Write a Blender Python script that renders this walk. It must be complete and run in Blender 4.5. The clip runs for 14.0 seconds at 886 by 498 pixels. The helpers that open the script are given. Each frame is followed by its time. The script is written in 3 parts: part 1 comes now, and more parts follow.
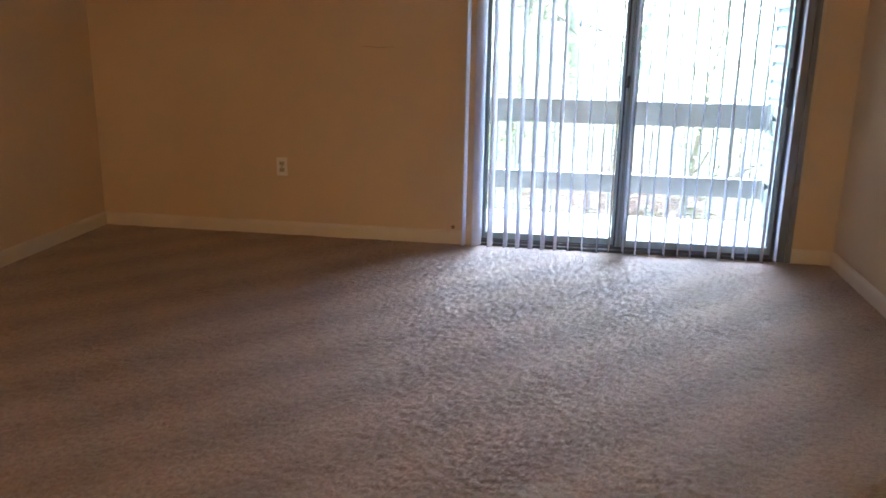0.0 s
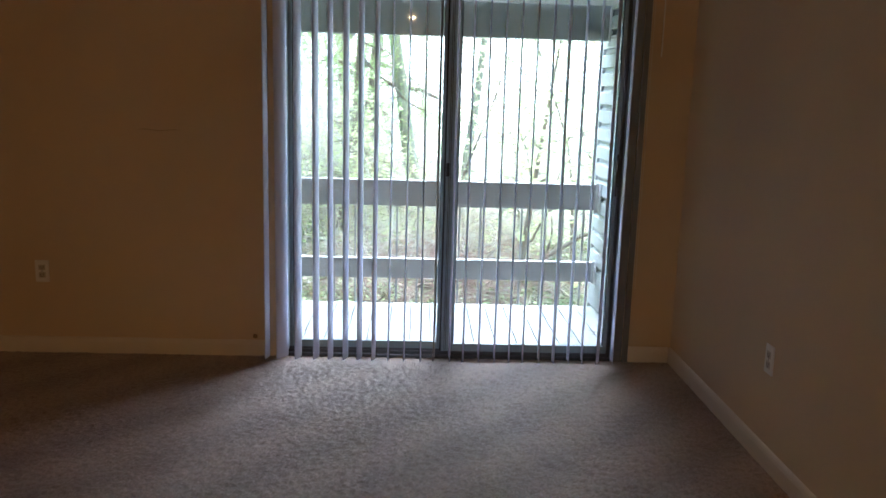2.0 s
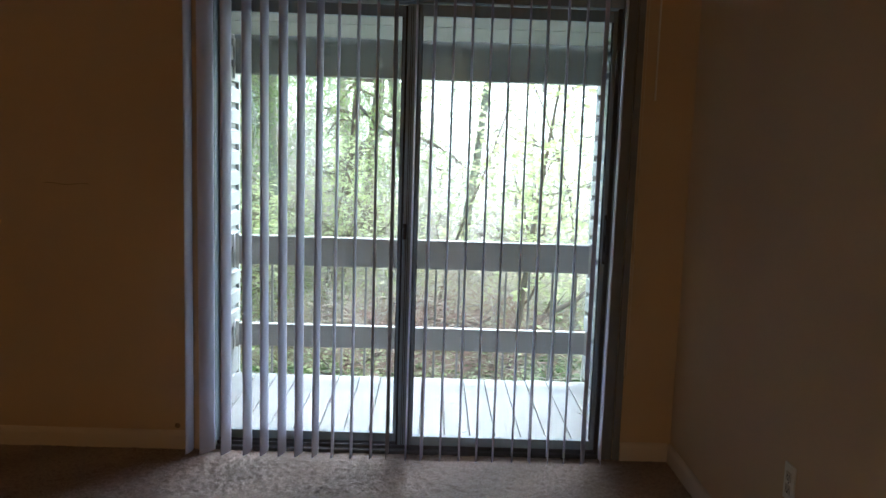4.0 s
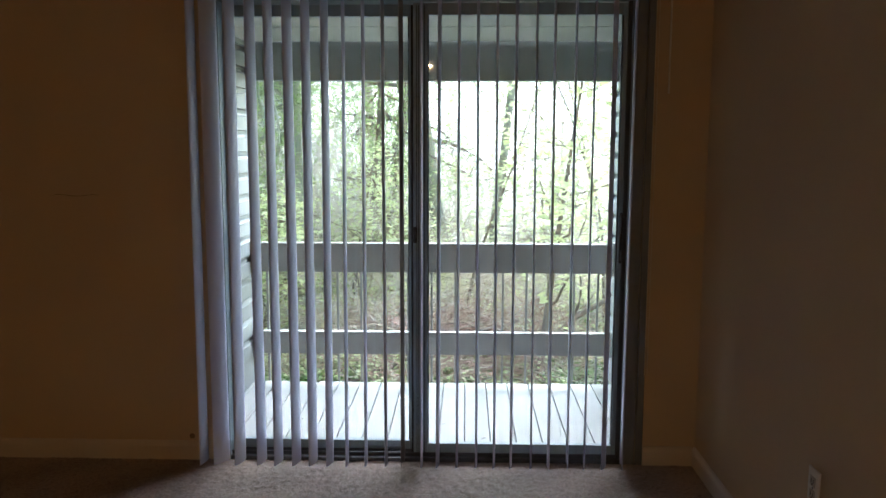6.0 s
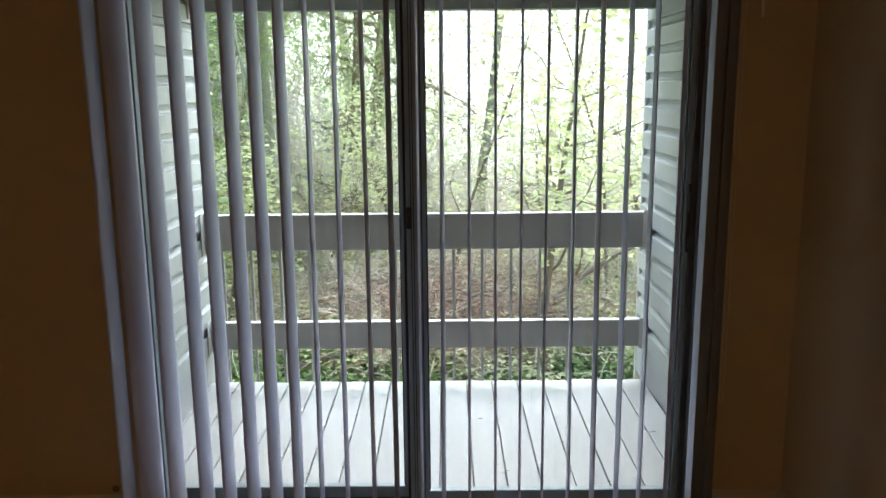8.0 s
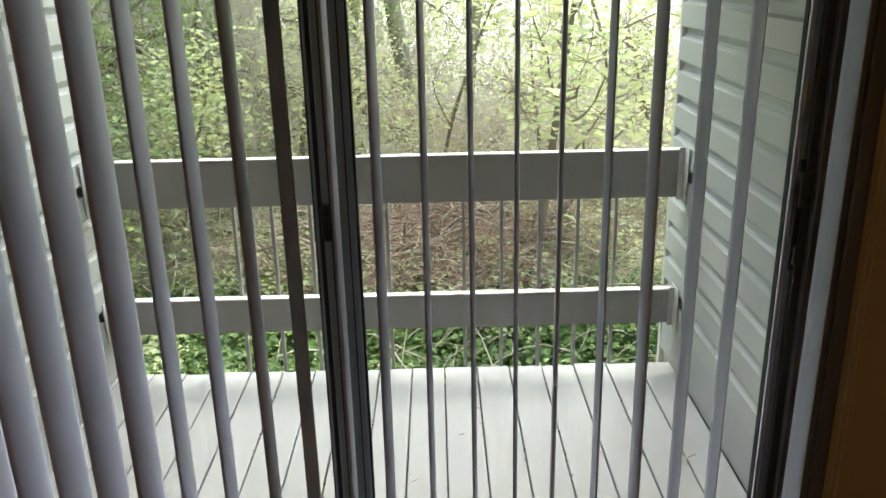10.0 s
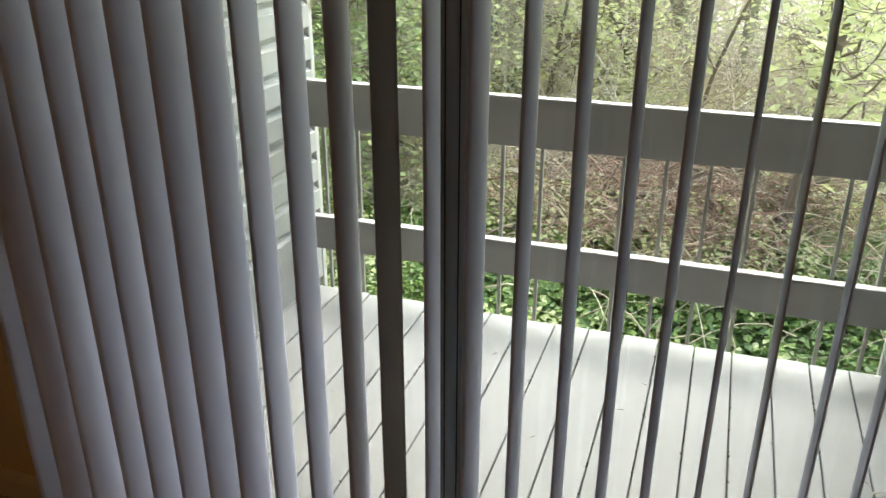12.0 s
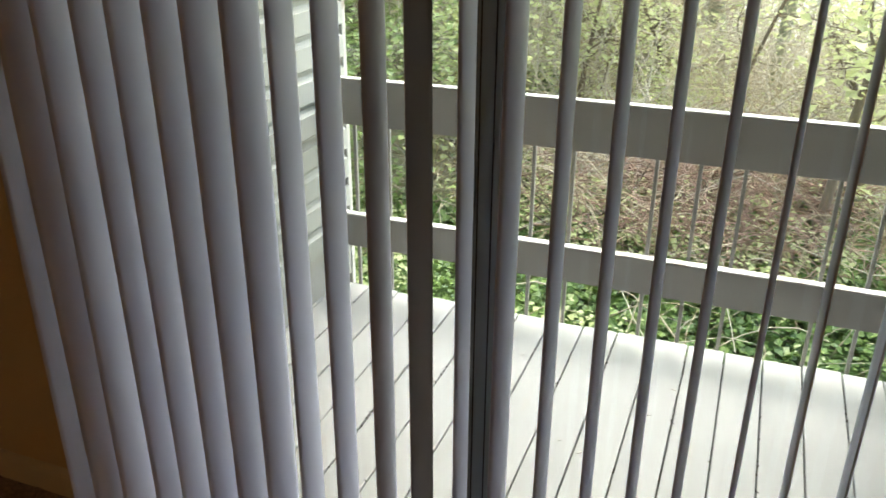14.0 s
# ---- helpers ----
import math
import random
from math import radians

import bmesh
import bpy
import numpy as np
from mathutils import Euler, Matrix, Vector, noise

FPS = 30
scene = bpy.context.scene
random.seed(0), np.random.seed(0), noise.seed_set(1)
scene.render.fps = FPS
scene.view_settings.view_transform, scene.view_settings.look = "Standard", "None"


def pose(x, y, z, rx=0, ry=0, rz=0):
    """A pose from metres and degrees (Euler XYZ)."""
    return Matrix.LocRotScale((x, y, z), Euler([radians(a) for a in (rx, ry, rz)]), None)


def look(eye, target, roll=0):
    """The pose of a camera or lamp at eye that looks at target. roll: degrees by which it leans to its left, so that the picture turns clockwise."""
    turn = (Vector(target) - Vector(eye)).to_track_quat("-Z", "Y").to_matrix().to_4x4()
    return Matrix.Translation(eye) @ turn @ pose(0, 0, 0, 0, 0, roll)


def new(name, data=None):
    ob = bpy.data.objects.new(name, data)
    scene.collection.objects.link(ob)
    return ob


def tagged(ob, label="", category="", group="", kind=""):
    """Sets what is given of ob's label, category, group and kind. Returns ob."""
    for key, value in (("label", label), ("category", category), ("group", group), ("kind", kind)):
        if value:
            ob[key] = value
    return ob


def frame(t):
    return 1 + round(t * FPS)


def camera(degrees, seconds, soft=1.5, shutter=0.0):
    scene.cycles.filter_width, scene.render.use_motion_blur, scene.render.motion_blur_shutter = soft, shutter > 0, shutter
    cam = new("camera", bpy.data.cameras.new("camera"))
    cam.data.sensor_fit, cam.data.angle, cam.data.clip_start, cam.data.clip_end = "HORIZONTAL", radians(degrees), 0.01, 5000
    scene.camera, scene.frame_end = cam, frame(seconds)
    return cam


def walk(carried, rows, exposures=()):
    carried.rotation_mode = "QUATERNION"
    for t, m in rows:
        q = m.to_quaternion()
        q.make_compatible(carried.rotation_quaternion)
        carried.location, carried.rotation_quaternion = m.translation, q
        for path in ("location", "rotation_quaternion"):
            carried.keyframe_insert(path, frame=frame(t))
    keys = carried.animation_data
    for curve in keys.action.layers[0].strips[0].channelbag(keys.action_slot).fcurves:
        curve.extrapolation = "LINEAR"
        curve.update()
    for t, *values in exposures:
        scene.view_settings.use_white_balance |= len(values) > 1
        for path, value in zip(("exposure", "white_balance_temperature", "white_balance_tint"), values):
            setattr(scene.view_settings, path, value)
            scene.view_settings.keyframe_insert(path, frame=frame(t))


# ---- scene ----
cam = camera(56.71, 14.0, shutter=0.25)
PATH = [
    (0, (0.630, -4.925, 1.303), (0.331, -3.017, 0.783), 1.02),
    (0.5, (0.695, -4.814, 1.399), (0.530, -2.881, 0.915), 0.33),
    (1, (0.623, -4.633, 1.461), (0.631, -2.678, 1.037), -0.97),
    (1.5, (0.673, -4.456, 1.418), (0.744, -2.498, 1.019), -0.24),
    (2, (0.762, -4.249, 1.425), (0.830, -2.286, 1.045), 1.63),
    (2.5, (0.832, -3.996, 1.414), (0.870, -2.023, 1.090), 0.90),
    (3, (0.839, -3.799, 1.452), (0.888, -1.825, 1.137), 0.36),
    (3.5, (0.953, -3.639, 1.442), (0.999, -1.659, 1.169), 1.74),
    (6, (1.140, -3.522, 1.419), (1.086, -1.539, 1.161), 0.16),
    (6.5, (1.144, -3.404, 1.418), (1.079, -1.423, 1.150), -0.04),
    (7, (1.143, -3.166, 1.456), (1.060, -1.190, 1.156), -0.46),
    (7.5, (1.034, -2.878, 1.428), (1.009, -0.907, 1.086), 0.07),
    (10, (1.134, -1.463, 1.480), (1.142, 0.425, 0.819), -1.31),
    (10.5, (1.200, -1.356, 1.479), (1.185, 0.506, 0.749), -0.49),
    (11, (1.313, -1.311, 1.470), (1.162, 0.530, 0.704), 2.42),
    (11.5, (1.365, -1.315, 1.436), (0.929, 0.479, 0.667), 0.97),
    (12, (1.375, -1.273, 1.484), (0.786, 0.458, 0.675), 0.11),
    (12.5, (1.373, -1.268, 1.485), (0.721, 0.446, 0.688), 0.52),
    (13, (1.362, -1.246, 1.492), (0.625, 0.432, 0.692), -0.32),
    (13.5, (1.357, -1.234, 1.514), (0.611, 0.429, 0.692), -0.46),
    (14, (1.361, -1.259, 1.506), (0.713, 0.443, 0.680), 0.34),
]
walk(cam, [(t, look(eye, target, roll)) for t, eye, target, roll in PATH],
     exposures=[(0.0, 3.9, 5000, 10), (0.5, 2.95, 5050, 10), (1.0, 2.95, 5100, 10), (1.5, 2.9, 5150, 10), (2.5, 2.55, 5300, 10), (3.0, 2.4, 5350, 10), (3.5, 2.12, 5420, 10),
                (6.0, 2.05, 5600, 10), (7.5, 1.87, 5800, 10), (10.0, 1.55, 6700, 8), (12.0, 1.66, 6800, 8), (13.0, 2.02, 6850, 8), (13.5, 2.04, 6875, 8), (14.0, 1.86, 6900, 8)])

# ---- light ----
world = bpy.data.worlds.new("sky")
scene.world = world
world.use_nodes = True
wn = world.node_tree
sky = wn.nodes.new("ShaderNodeTexSky")
sky.sky_type = "NISHITA"
sky.sun_disc = False
sky.sun_elevation, sky.sun_rotation = radians(52), radians(5)
sky.air_density, sky.dust_density, sky.ozone_density = 1.2, 4.0, 2.5
wn.links.new(sky.outputs[0], wn.nodes["Background"].inputs[0])
wn.nodes["Background"].inputs[1].default_value = 0.15

sun = new("sun", bpy.data.lights.new("sun", "SUN"))
sun.data.energy, sun.data.angle, sun.data.color = 3.7, radians(80), (0.95, 0.98, 1.0)
sun.matrix_world = look((0, 0, 0), (-0.05, -0.61, -0.79))


# ---- materials ----
def material(name, base, other=None, scale=8.0, rough=0.6, metal=0.0, bump=0.0, fine=60.0, stretch=(1, 1, 1),
             amount=0.5, per_object=0.0, per_island=0.0, spec=0.5, wear=None, wear_at=(0.6, 0.75), wear_scale=3.0):
    """Principled surface with colour variation at two scales, fine relief, and optional worn patches."""
    m = bpy.data.materials.new(name)
    m.use_nodes = True
    n, l = m.node_tree.nodes, m.node_tree.links
    bsdf = n["Principled BSDF"]
    bsdf.inputs["Roughness"].default_value = rough
    bsdf.inputs["Metallic"].default_value = metal
    bsdf.inputs["Specular IOR Level"].default_value = spec
    co = n.new("ShaderNodeTexCoord")
    mp = n.new("ShaderNodeMapping")
    mp.inputs["Scale"].default_value = stretch
    l.new(co.outputs["Object"], mp.inputs[0])
    big, small = n.new("ShaderNodeTexNoise"), n.new("ShaderNodeTexNoise")
    big.inputs["Scale"].default_value, small.inputs["Scale"].default_value = scale, fine
    big.inputs["Detail"].default_value, small.inputs["Detail"].default_value = 5, 4
    l.new(mp.outputs[0], big.inputs["Vector"])
    l.new(mp.outputs[0], small.inputs["Vector"])
    mix = n.new("ShaderNodeMix")
    mix.data_type = "RGBA"
    mix.inputs[6].default_value = (*base, 1)
    mix.inputs[7].default_value = (*(other or [c * 0.75 for c in base]), 1)
    add = n.new("ShaderNodeMath")
    add.operation = "MULTIPLY_ADD"
    ramp = n.new("ShaderNodeMapRange")
    ramp.inputs[1].default_value, ramp.inputs[2].default_value = 0.3, 0.7
    l.new(big.outputs[0], ramp.inputs[0])
    l.new(small.outputs[0], add.inputs[0])
    add.inputs[1].default_value = 0.5
    l.new(ramp.outputs[0], add.inputs[2])
    sc = n.new("ShaderNodeMath")
    sc.operation = "MULTIPLY"
    l.new(add.outputs[0], sc.inputs[0])
    sc.inputs[1].default_value = amount
    last = sc
    for share, node, out in ((per_object, "ShaderNodeObjectInfo", "Random"), (per_island, "ShaderNodeNewGeometry", "Random Per Island")):
        if share:
            info = n.new(node)
            extra = n.new("ShaderNodeMath")
            extra.operation = "MULTIPLY_ADD"
            l.new(info.outputs[out], extra.inputs[0])
            extra.inputs[1].default_value = share
            l.new(last.outputs[0], extra.inputs[2])
            last = extra
    last.use_clamp = True
    l.new(last.outputs[0], mix.inputs[0])
    colour = mix.outputs[2]
    if wear:
        wnz = n.new("ShaderNodeTexNoise")
        wnz.inputs["Scale"].default_value, wnz.inputs["Detail"].default_value = wear_scale, 8
        l.new(mp.outputs[0], wnz.inputs["Vector"])
        wr = n.new("ShaderNodeMapRange")
        wr.inputs[1].default_value, wr.inputs[2].default_value = wear_at
        l.new(wnz.outputs[0], wr.inputs[0])
        wm = n.new("ShaderNodeMix")
        wm.data_type = "RGBA"
        l.new(wr.outputs[0], wm.inputs[0])
        l.new(colour, wm.inputs[6])
        wm.inputs[7].default_value = (*wear, 1)
        colour = wm.outputs[2]
    l.new(colour, bsdf.inputs["Base Color"])
    if bump:
        b = n.new("ShaderNodeBump")
        b.inputs["Strength"].default_value, b.inputs["Distance"].default_value = bump, 0.01
        l.new(small.outputs[0], b.inputs["Height"])
        l.new(b.outputs[0], bsdf.inputs["Normal"])
    return m


def translucent(m, share, colour):
    """Let a thin surface pass part of the light that falls on its far side."""
    n, l = m.node_tree.nodes, m.node_tree.links
    bsdf, out = n["Principled BSDF"], n["Material Output"]
    tr, mx = n.new("ShaderNodeBsdfTranslucent"), n.new("ShaderNodeMixShader")
    tr.inputs[0].default_value = (*colour, 1)
    mx.inputs[0].default_value = share
    l.new(bsdf.outputs[0], mx.inputs[1])
    l.new(tr.outputs[0], mx.inputs[2])
    l.new(mx.outputs[0], out.inputs[0])
    return m


WALL = material("wall paint", (0.69, 0.54, 0.345), (0.63, 0.49, 0.31), scale=1.5, fine=180, rough=0.8, bump=0.12, amount=0.6, spec=0.22)
CEIL = material("ceiling paint", (0.78, 0.75, 0.68), (0.72, 0.69, 0.62), scale=3, fine=90, rough=0.9, bump=0.5)
TRIM = material("trim paint", (0.74, 0.66, 0.52), (0.66, 0.57, 0.43), scale=4, fine=60, rough=0.45, bump=0.08, wear=(0.4, 0.32, 0.22), wear_at=(0.66, 0.8))
PLATE = material("outlet plastic", (0.82, 0.79, 0.70), (0.76, 0.72, 0.62), scale=20, rough=0.35, amount=0.3)
RECEPTACLE = material("receptacle plastic", (0.55, 0.49, 0.38), (0.48, 0.42, 0.32), scale=20, rough=0.35, amount=0.3)
SCUFF = material("dark scuff", (0.30, 0.19, 0.11), (0.20, 0.13, 0.07), scale=40, rough=0.9)
DARK = material("dark slot", (0.03, 0.028, 0.025), rough=0.6)
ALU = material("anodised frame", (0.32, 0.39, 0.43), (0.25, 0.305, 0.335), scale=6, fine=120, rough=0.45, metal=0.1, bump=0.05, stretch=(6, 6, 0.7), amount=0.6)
JAMB_DIM = material("jamb greyed as in dim light", (0.25, 0.265, 0.29), (0.18, 0.19, 0.205), scale=6, fine=120, rough=0.5, metal=0.2, bump=0.05, stretch=(6, 6, 0.7), amount=0.6)
ALU_DARK = material("frame track", (0.10, 0.105, 0.115), (0.06, 0.06, 0.065), scale=9, fine=120, rough=0.5, metal=0.3, amount=0.7)
RUBBER = material("weather strip", (0.025, 0.025, 0.027), rough=0.7)
BLACK = material("black metal latch", (0.03, 0.03, 0.032), (0.06, 0.06, 0.06), rough=0.4, metal=0.4)
STEEL = material("galvanised bracket", (0.42, 0.42, 0.42), (0.2, 0.19, 0.18), scale=20, rough=0.5, metal=0.6, amount=0.8)
SLAT = translucent(material("vinyl slat", (0.70, 0.72, 0.87), (0.64, 0.66, 0.80), scale=3, fine=200, rough=0.5, bump=0.05, stretch=(8, 8, 0.6), per_object=0.25, amount=0.35), 0.08, (0.7, 0.7, 0.75))
SLAT_SHADED = translucent(material("shaded vinyl slat", (0.48, 0.41, 0.375), (0.41, 0.345, 0.315), scale=3, fine=200, rough=0.5, bump=0.05, stretch=(8, 8, 0.6), amount=0.5), 0.08, (0.4, 0.36, 0.32))
DECK = material("painted deck board", (0.425, 0.428, 0.432), (0.355, 0.358, 0.36), scale=2.2, fine=70, rough=0.5, bump=0.25, stretch=(9, 0.9, 9), per_object=0.35, amount=0.45, wear=(0.40, 0.37, 0.33), wear_at=(0.63, 0.78), wear_scale=2.6)
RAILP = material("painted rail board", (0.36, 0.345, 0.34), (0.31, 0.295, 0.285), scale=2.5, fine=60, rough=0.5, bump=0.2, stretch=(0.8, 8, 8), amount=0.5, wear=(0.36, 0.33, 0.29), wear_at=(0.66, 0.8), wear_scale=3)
RAILTOP = material("weathered white trim and lit cap edge", (0.64, 0.635, 0.62), (0.54, 0.53, 0.51), scale=9, fine=70, rough=0.55, bump=0.2, amount=0.5, wear=(0.35, 0.31, 0.26), wear_at=(0.56, 0.68), wear_scale=12)
SIDING = material("vinyl siding", (0.455, 0.47, 0.445), (0.40, 0.413, 0.39), scale=3, fine=90, rough=0.45, bump=0.12, stretch=(1, 0.7, 6), per_object=0.3, amount=0.4, wear=(0.5, 0.49, 0.46), wear_at=(0.62, 0.85))
SOFFIT = material("soffit panel", (0.52, 0.52, 0.50), (0.45, 0.45, 0.43), scale=2, fine=80, rough=0.6, bump=0.15, amount=0.5)
BEAMP = material("painted beam", (0.28, 0.295, 0.285), (0.24, 0.255, 0.245), scale=2, fine=60, rough=0.55, bump=0.2, stretch=(0.8, 8, 8), amount=0.5)
BAL = material("baluster paint", (0.40, 0.385, 0.365), (0.30, 0.285, 0.265), scale=6, rough=0.5, amount=0.5)
BARK = material("bark", (0.24, 0.19, 0.14), (0.13, 0.10, 0.075), scale=9, fine=50, rough=0.9, bump=0.9, stretch=(1, 1, 0.25))
MOSSY = material("mossy bark", (0.36, 0.38, 0.26), (0.24, 0.22, 0.17), scale=4, fine=40, rough=0.95, bump=0.9, stretch=(1, 1, 0.3))
STRAW = material("dry vines", (0.84, 0.75, 0.58), (0.40, 0.31, 0.20), scale=2, rough=0.9, per_island=0.7, amount=0.3)
RUSSET = material("dead leaves brush", (0.60, 0.40, 0.32), (0.20, 0.12, 0.09), scale=2, rough=0.9, per_island=0.6, amount=0.3)
TWIG = material("bare twigs", (0.78, 0.72, 0.63), (0.46, 0.39, 0.31), scale=2, rough=0.9, per_island=0.5, amount=0.3)
SOIL = material("leaf litter ground", (0.42, 0.36, 0.25), (0.28, 0.30, 0.15), scale=1.3, fine=25, rough=1.0, bump=1.0)
SLATE = material("slate shingles", (0.42, 0.45, 0.52), (0.34, 0.37, 0.43), scale=3, rough=0.7, bump=0.2, stretch=(1, 1, 4))
SOIL_DARK = material("damp dirt", (0.08, 0.065, 0.05), (0.04, 0.035, 0.03), scale=30, rough=1.0)
IVY = translucent(material("ivy leaf", (0.045, 0.11, 0.03), (0.26, 0.37, 0.09), scale=2, rough=0.45, per_island=0.8, amount=0.2), 0.15, (0.12, 0.22, 0.04))
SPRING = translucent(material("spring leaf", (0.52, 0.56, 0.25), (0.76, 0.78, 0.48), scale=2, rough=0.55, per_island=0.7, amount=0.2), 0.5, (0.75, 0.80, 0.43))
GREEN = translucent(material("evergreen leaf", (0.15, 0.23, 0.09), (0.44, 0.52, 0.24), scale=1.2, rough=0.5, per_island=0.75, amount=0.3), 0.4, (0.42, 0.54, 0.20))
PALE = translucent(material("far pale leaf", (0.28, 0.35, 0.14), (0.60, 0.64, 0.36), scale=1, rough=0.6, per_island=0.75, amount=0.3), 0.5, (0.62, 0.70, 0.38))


def carpet_material():
    m = material("carpet", (0.42, 0.308, 0.243), (0.30, 0.212, 0.16), scale=2.2, fine=330, rough=0.55, bump=0.6, amount=0.55, spec=0.6)
    n, l = m.node_tree.nodes, m.node_tree.links
    bsdf = n["Principled BSDF"]
    # tuft clumps, and brushed bands where the pile leans the other way
    co, tuft, band = n.new("ShaderNodeTexCoord"), n.new("ShaderNodeTexNoise"), n.new("ShaderNodeTexWave")
    tuft.inputs["Scale"].default_value, tuft.inputs["Detail"].default_value, tuft.inputs["Roughness"].default_value = 78, 5, 0.7
    band.inputs["Scale"].default_value, band.inputs["Distortion"].default_value, band.inputs["Detail Scale"].default_value = 0.85, 0.9, 0.8
    turn = n.new("ShaderNodeMapping")
    turn.inputs["Rotation"].default_value = (0, 0, radians(44))
    l.new(co.outputs["Object"], turn.inputs[0])
    l.new(turn.outputs[0], band.inputs["Vector"])
    l.new(co.outputs["Object"], tuft.inputs["Vector"])
    old = bsdf.inputs["Base Color"].links[0].from_socket
    rng = n.new("ShaderNodeMapRange")
    rng.inputs[1].default_value, rng.inputs[2].default_value, rng.inputs[3].default_value, rng.inputs[4].default_value = 0.36, 0.64, 0.62, 1.30
    l.new(tuft.outputs[0], rng.inputs[0])
    rb = n.new("ShaderNodeMapRange")
    rb.inputs[3].default_value, rb.inputs[4].default_value = 0.82, 1.08
    l.new(band.outputs["Fac"], rb.inputs[0])
    mul = n.new("ShaderNodeMath")
    mul.operation = "MULTIPLY"
    l.new(rng.outputs[0], mul.inputs[0])
    l.new(rb.outputs[0], mul.inputs[1])
    vm = n.new("ShaderNodeVectorMath")
    vm.operation = "SCALE"
    l.new(old, vm.inputs[0])
    l.new(mul.outputs[0], vm.inputs[3])
    l.new(vm.outputs[0], bsdf.inputs["Base Color"])
    b = n.new("ShaderNodeBump")
    b.inputs["Strength"].default_value, b.inputs["Distance"].default_value = 0.6, 0.015
    l.new(tuft.outputs[0], b.inputs["Height"])
    l.new(bsdf.inputs["Normal"].links[0].from_socket, b.inputs["Normal"])
    l.new(b.outputs[0], bsdf.inputs["Normal"])
    bsdf.inputs["Sheen Weight"].default_value = 0.5
    bsdf.inputs["Sheen Tint"].default_value = (0.95, 0.78, 0.66, 1)
    bsdf.inputs["Sheen Roughness"].default_value = 0.3
    return m


CARPET = carpet_material()


def glass_material():
    m = bpy.data.materials.new("window glass")
    m.use_nodes = True
    n, l = m.node_tree.nodes, m.node_tree.links
    n.remove(n["Principled BSDF"])
    tr, gl, mx, lw = n.new("ShaderNodeBsdfTransparent"), n.new("ShaderNodeBsdfGlossy"), n.new("ShaderNodeMixShader"), n.new("ShaderNodeLayerWeight")
    tr.inputs[0].default_value = (0.94, 0.965, 0.955, 1)
    gl.inputs["Roughness"].default_value = 0.02
    pw, ma = n.new("ShaderNodeMath"), n.new("ShaderNodeMath")
    pw.operation, ma.operation = "POWER", "MULTIPLY_ADD"
    pw.inputs[1].default_value, ma.inputs[1].default_value, ma.inputs[2].default_value = 4.0, 0.85, 0.035
    l.new(lw.outputs["Facing"], pw.inputs[0])
    l.new(pw.outputs[0], ma.inputs[0])
    l.new(ma.outputs[0], mx.inputs[0])
    l.new(tr.outputs[0], mx.inputs[1])
    l.new(gl.outputs[0], mx.inputs[2])
    l.new(mx.outputs[0], n["Material Output"].inputs[0])
    return m


GLASS = glass_material()


def glow(name, colour, strength):
    m = bpy.data.materials.new(name)
    m.use_nodes = True
    n = m.node_tree.nodes
    b = n["Principled BSDF"]
    b.inputs["Base Color"].default_value = (0.8, 0.78, 0.7, 1)
    b.inputs["Emission Color"].default_value = (*colour, 1)
    b.inputs["Emission Strength"].default_value = strength
    return m


# ---- building blocks ----
def add_box(bm, x0, x1, y0, y1, z0, z1, bevel=0.0):
    v = [bm.verts.new(c) for c in ((x0, y0, z0), (x1, y0, z0), (x1, y1, z0), (x0, y1, z0), (x0, y0, z1), (x1, y0, z1), (x1, y1, z1), (x0, y1, z1))]
    fs = [bm.faces.new([v[i] for i in q]) for q in ((3, 2, 1, 0), (4, 5, 6, 7), (0, 1, 5, 4), (1, 2, 6, 5), (2, 3, 7, 6), (3, 0, 4, 7))]
    if bevel:
        bmesh.ops.bevel(bm, geom=list({e for f in fs for e in f.edges}), offset=bevel, segments=2, profile=0.5, affect="EDGES")
    return bm


def box(x0, x1, y0, y1, z0, z1, bevel=0.0):
    return add_box(bmesh.new(), x0, x1, y0, y1, z0, z1, bevel)


def add_tube(bm, pts, radii, sides=6, cap=True):
    rings = []
    for i, p in enumerate(pts):
        a, b = pts[max(i - 1, 0)], pts[min(i + 1, len(pts) - 1)]
        d = (b - a).normalized() if (b - a).length > 1e-6 else Vector((0, 0, 1))
        s = d.orthogonal().normalized()
        u = d.cross(s)
        rings.append([bm.verts.new(p + radii[i] * (math.cos(k * math.tau / sides) * s + math.sin(k * math.tau / sides) * u)) for k in range(sides)])
    for r0, r1 in zip(rings, rings[1:]):
        # rings may start at another angle: join each to its nearest
        off = min(range(sides), key=lambda o: (r1[o].co - r0[0].co).length)
        for k in range(sides):
            bm.faces.new((r0[k], r0[(k + 1) % sides], r1[(k + 1 + off) % sides], r1[(k + off) % sides]))
    if cap:
        bm.faces.new(rings[0][::-1])
        bm.faces.new(rings[-1])
    return bm


def mesh_object(name, bm, mat, smooth=False):
    me = bpy.data.meshes.new(name)
    bmesh.ops.recalc_face_normals(bm, faces=bm.faces)
    bm.to_mesh(me)
    bm.free()
    me.materials.append(mat)
    if smooth:
        for f in me.polygons:
            f.use_smooth = True
    return new(name, me)


def part(name, bm, mat, parent, label="", smooth=False):
    ob = mesh_object(name, bm, mat, smooth)
    ob.parent = parent
    if label:
        tagged(ob, label)
    return ob


def structure(name, bm, mat, label, category):
    return tagged(mesh_object(name, bm, mat), label, category, kind="structure")


def empty(name, label, category, group="", kind="", at=(0, 0, 0)):
    ob = new(name)
    ob.location = at
    return tagged(ob, label, category, group, kind)


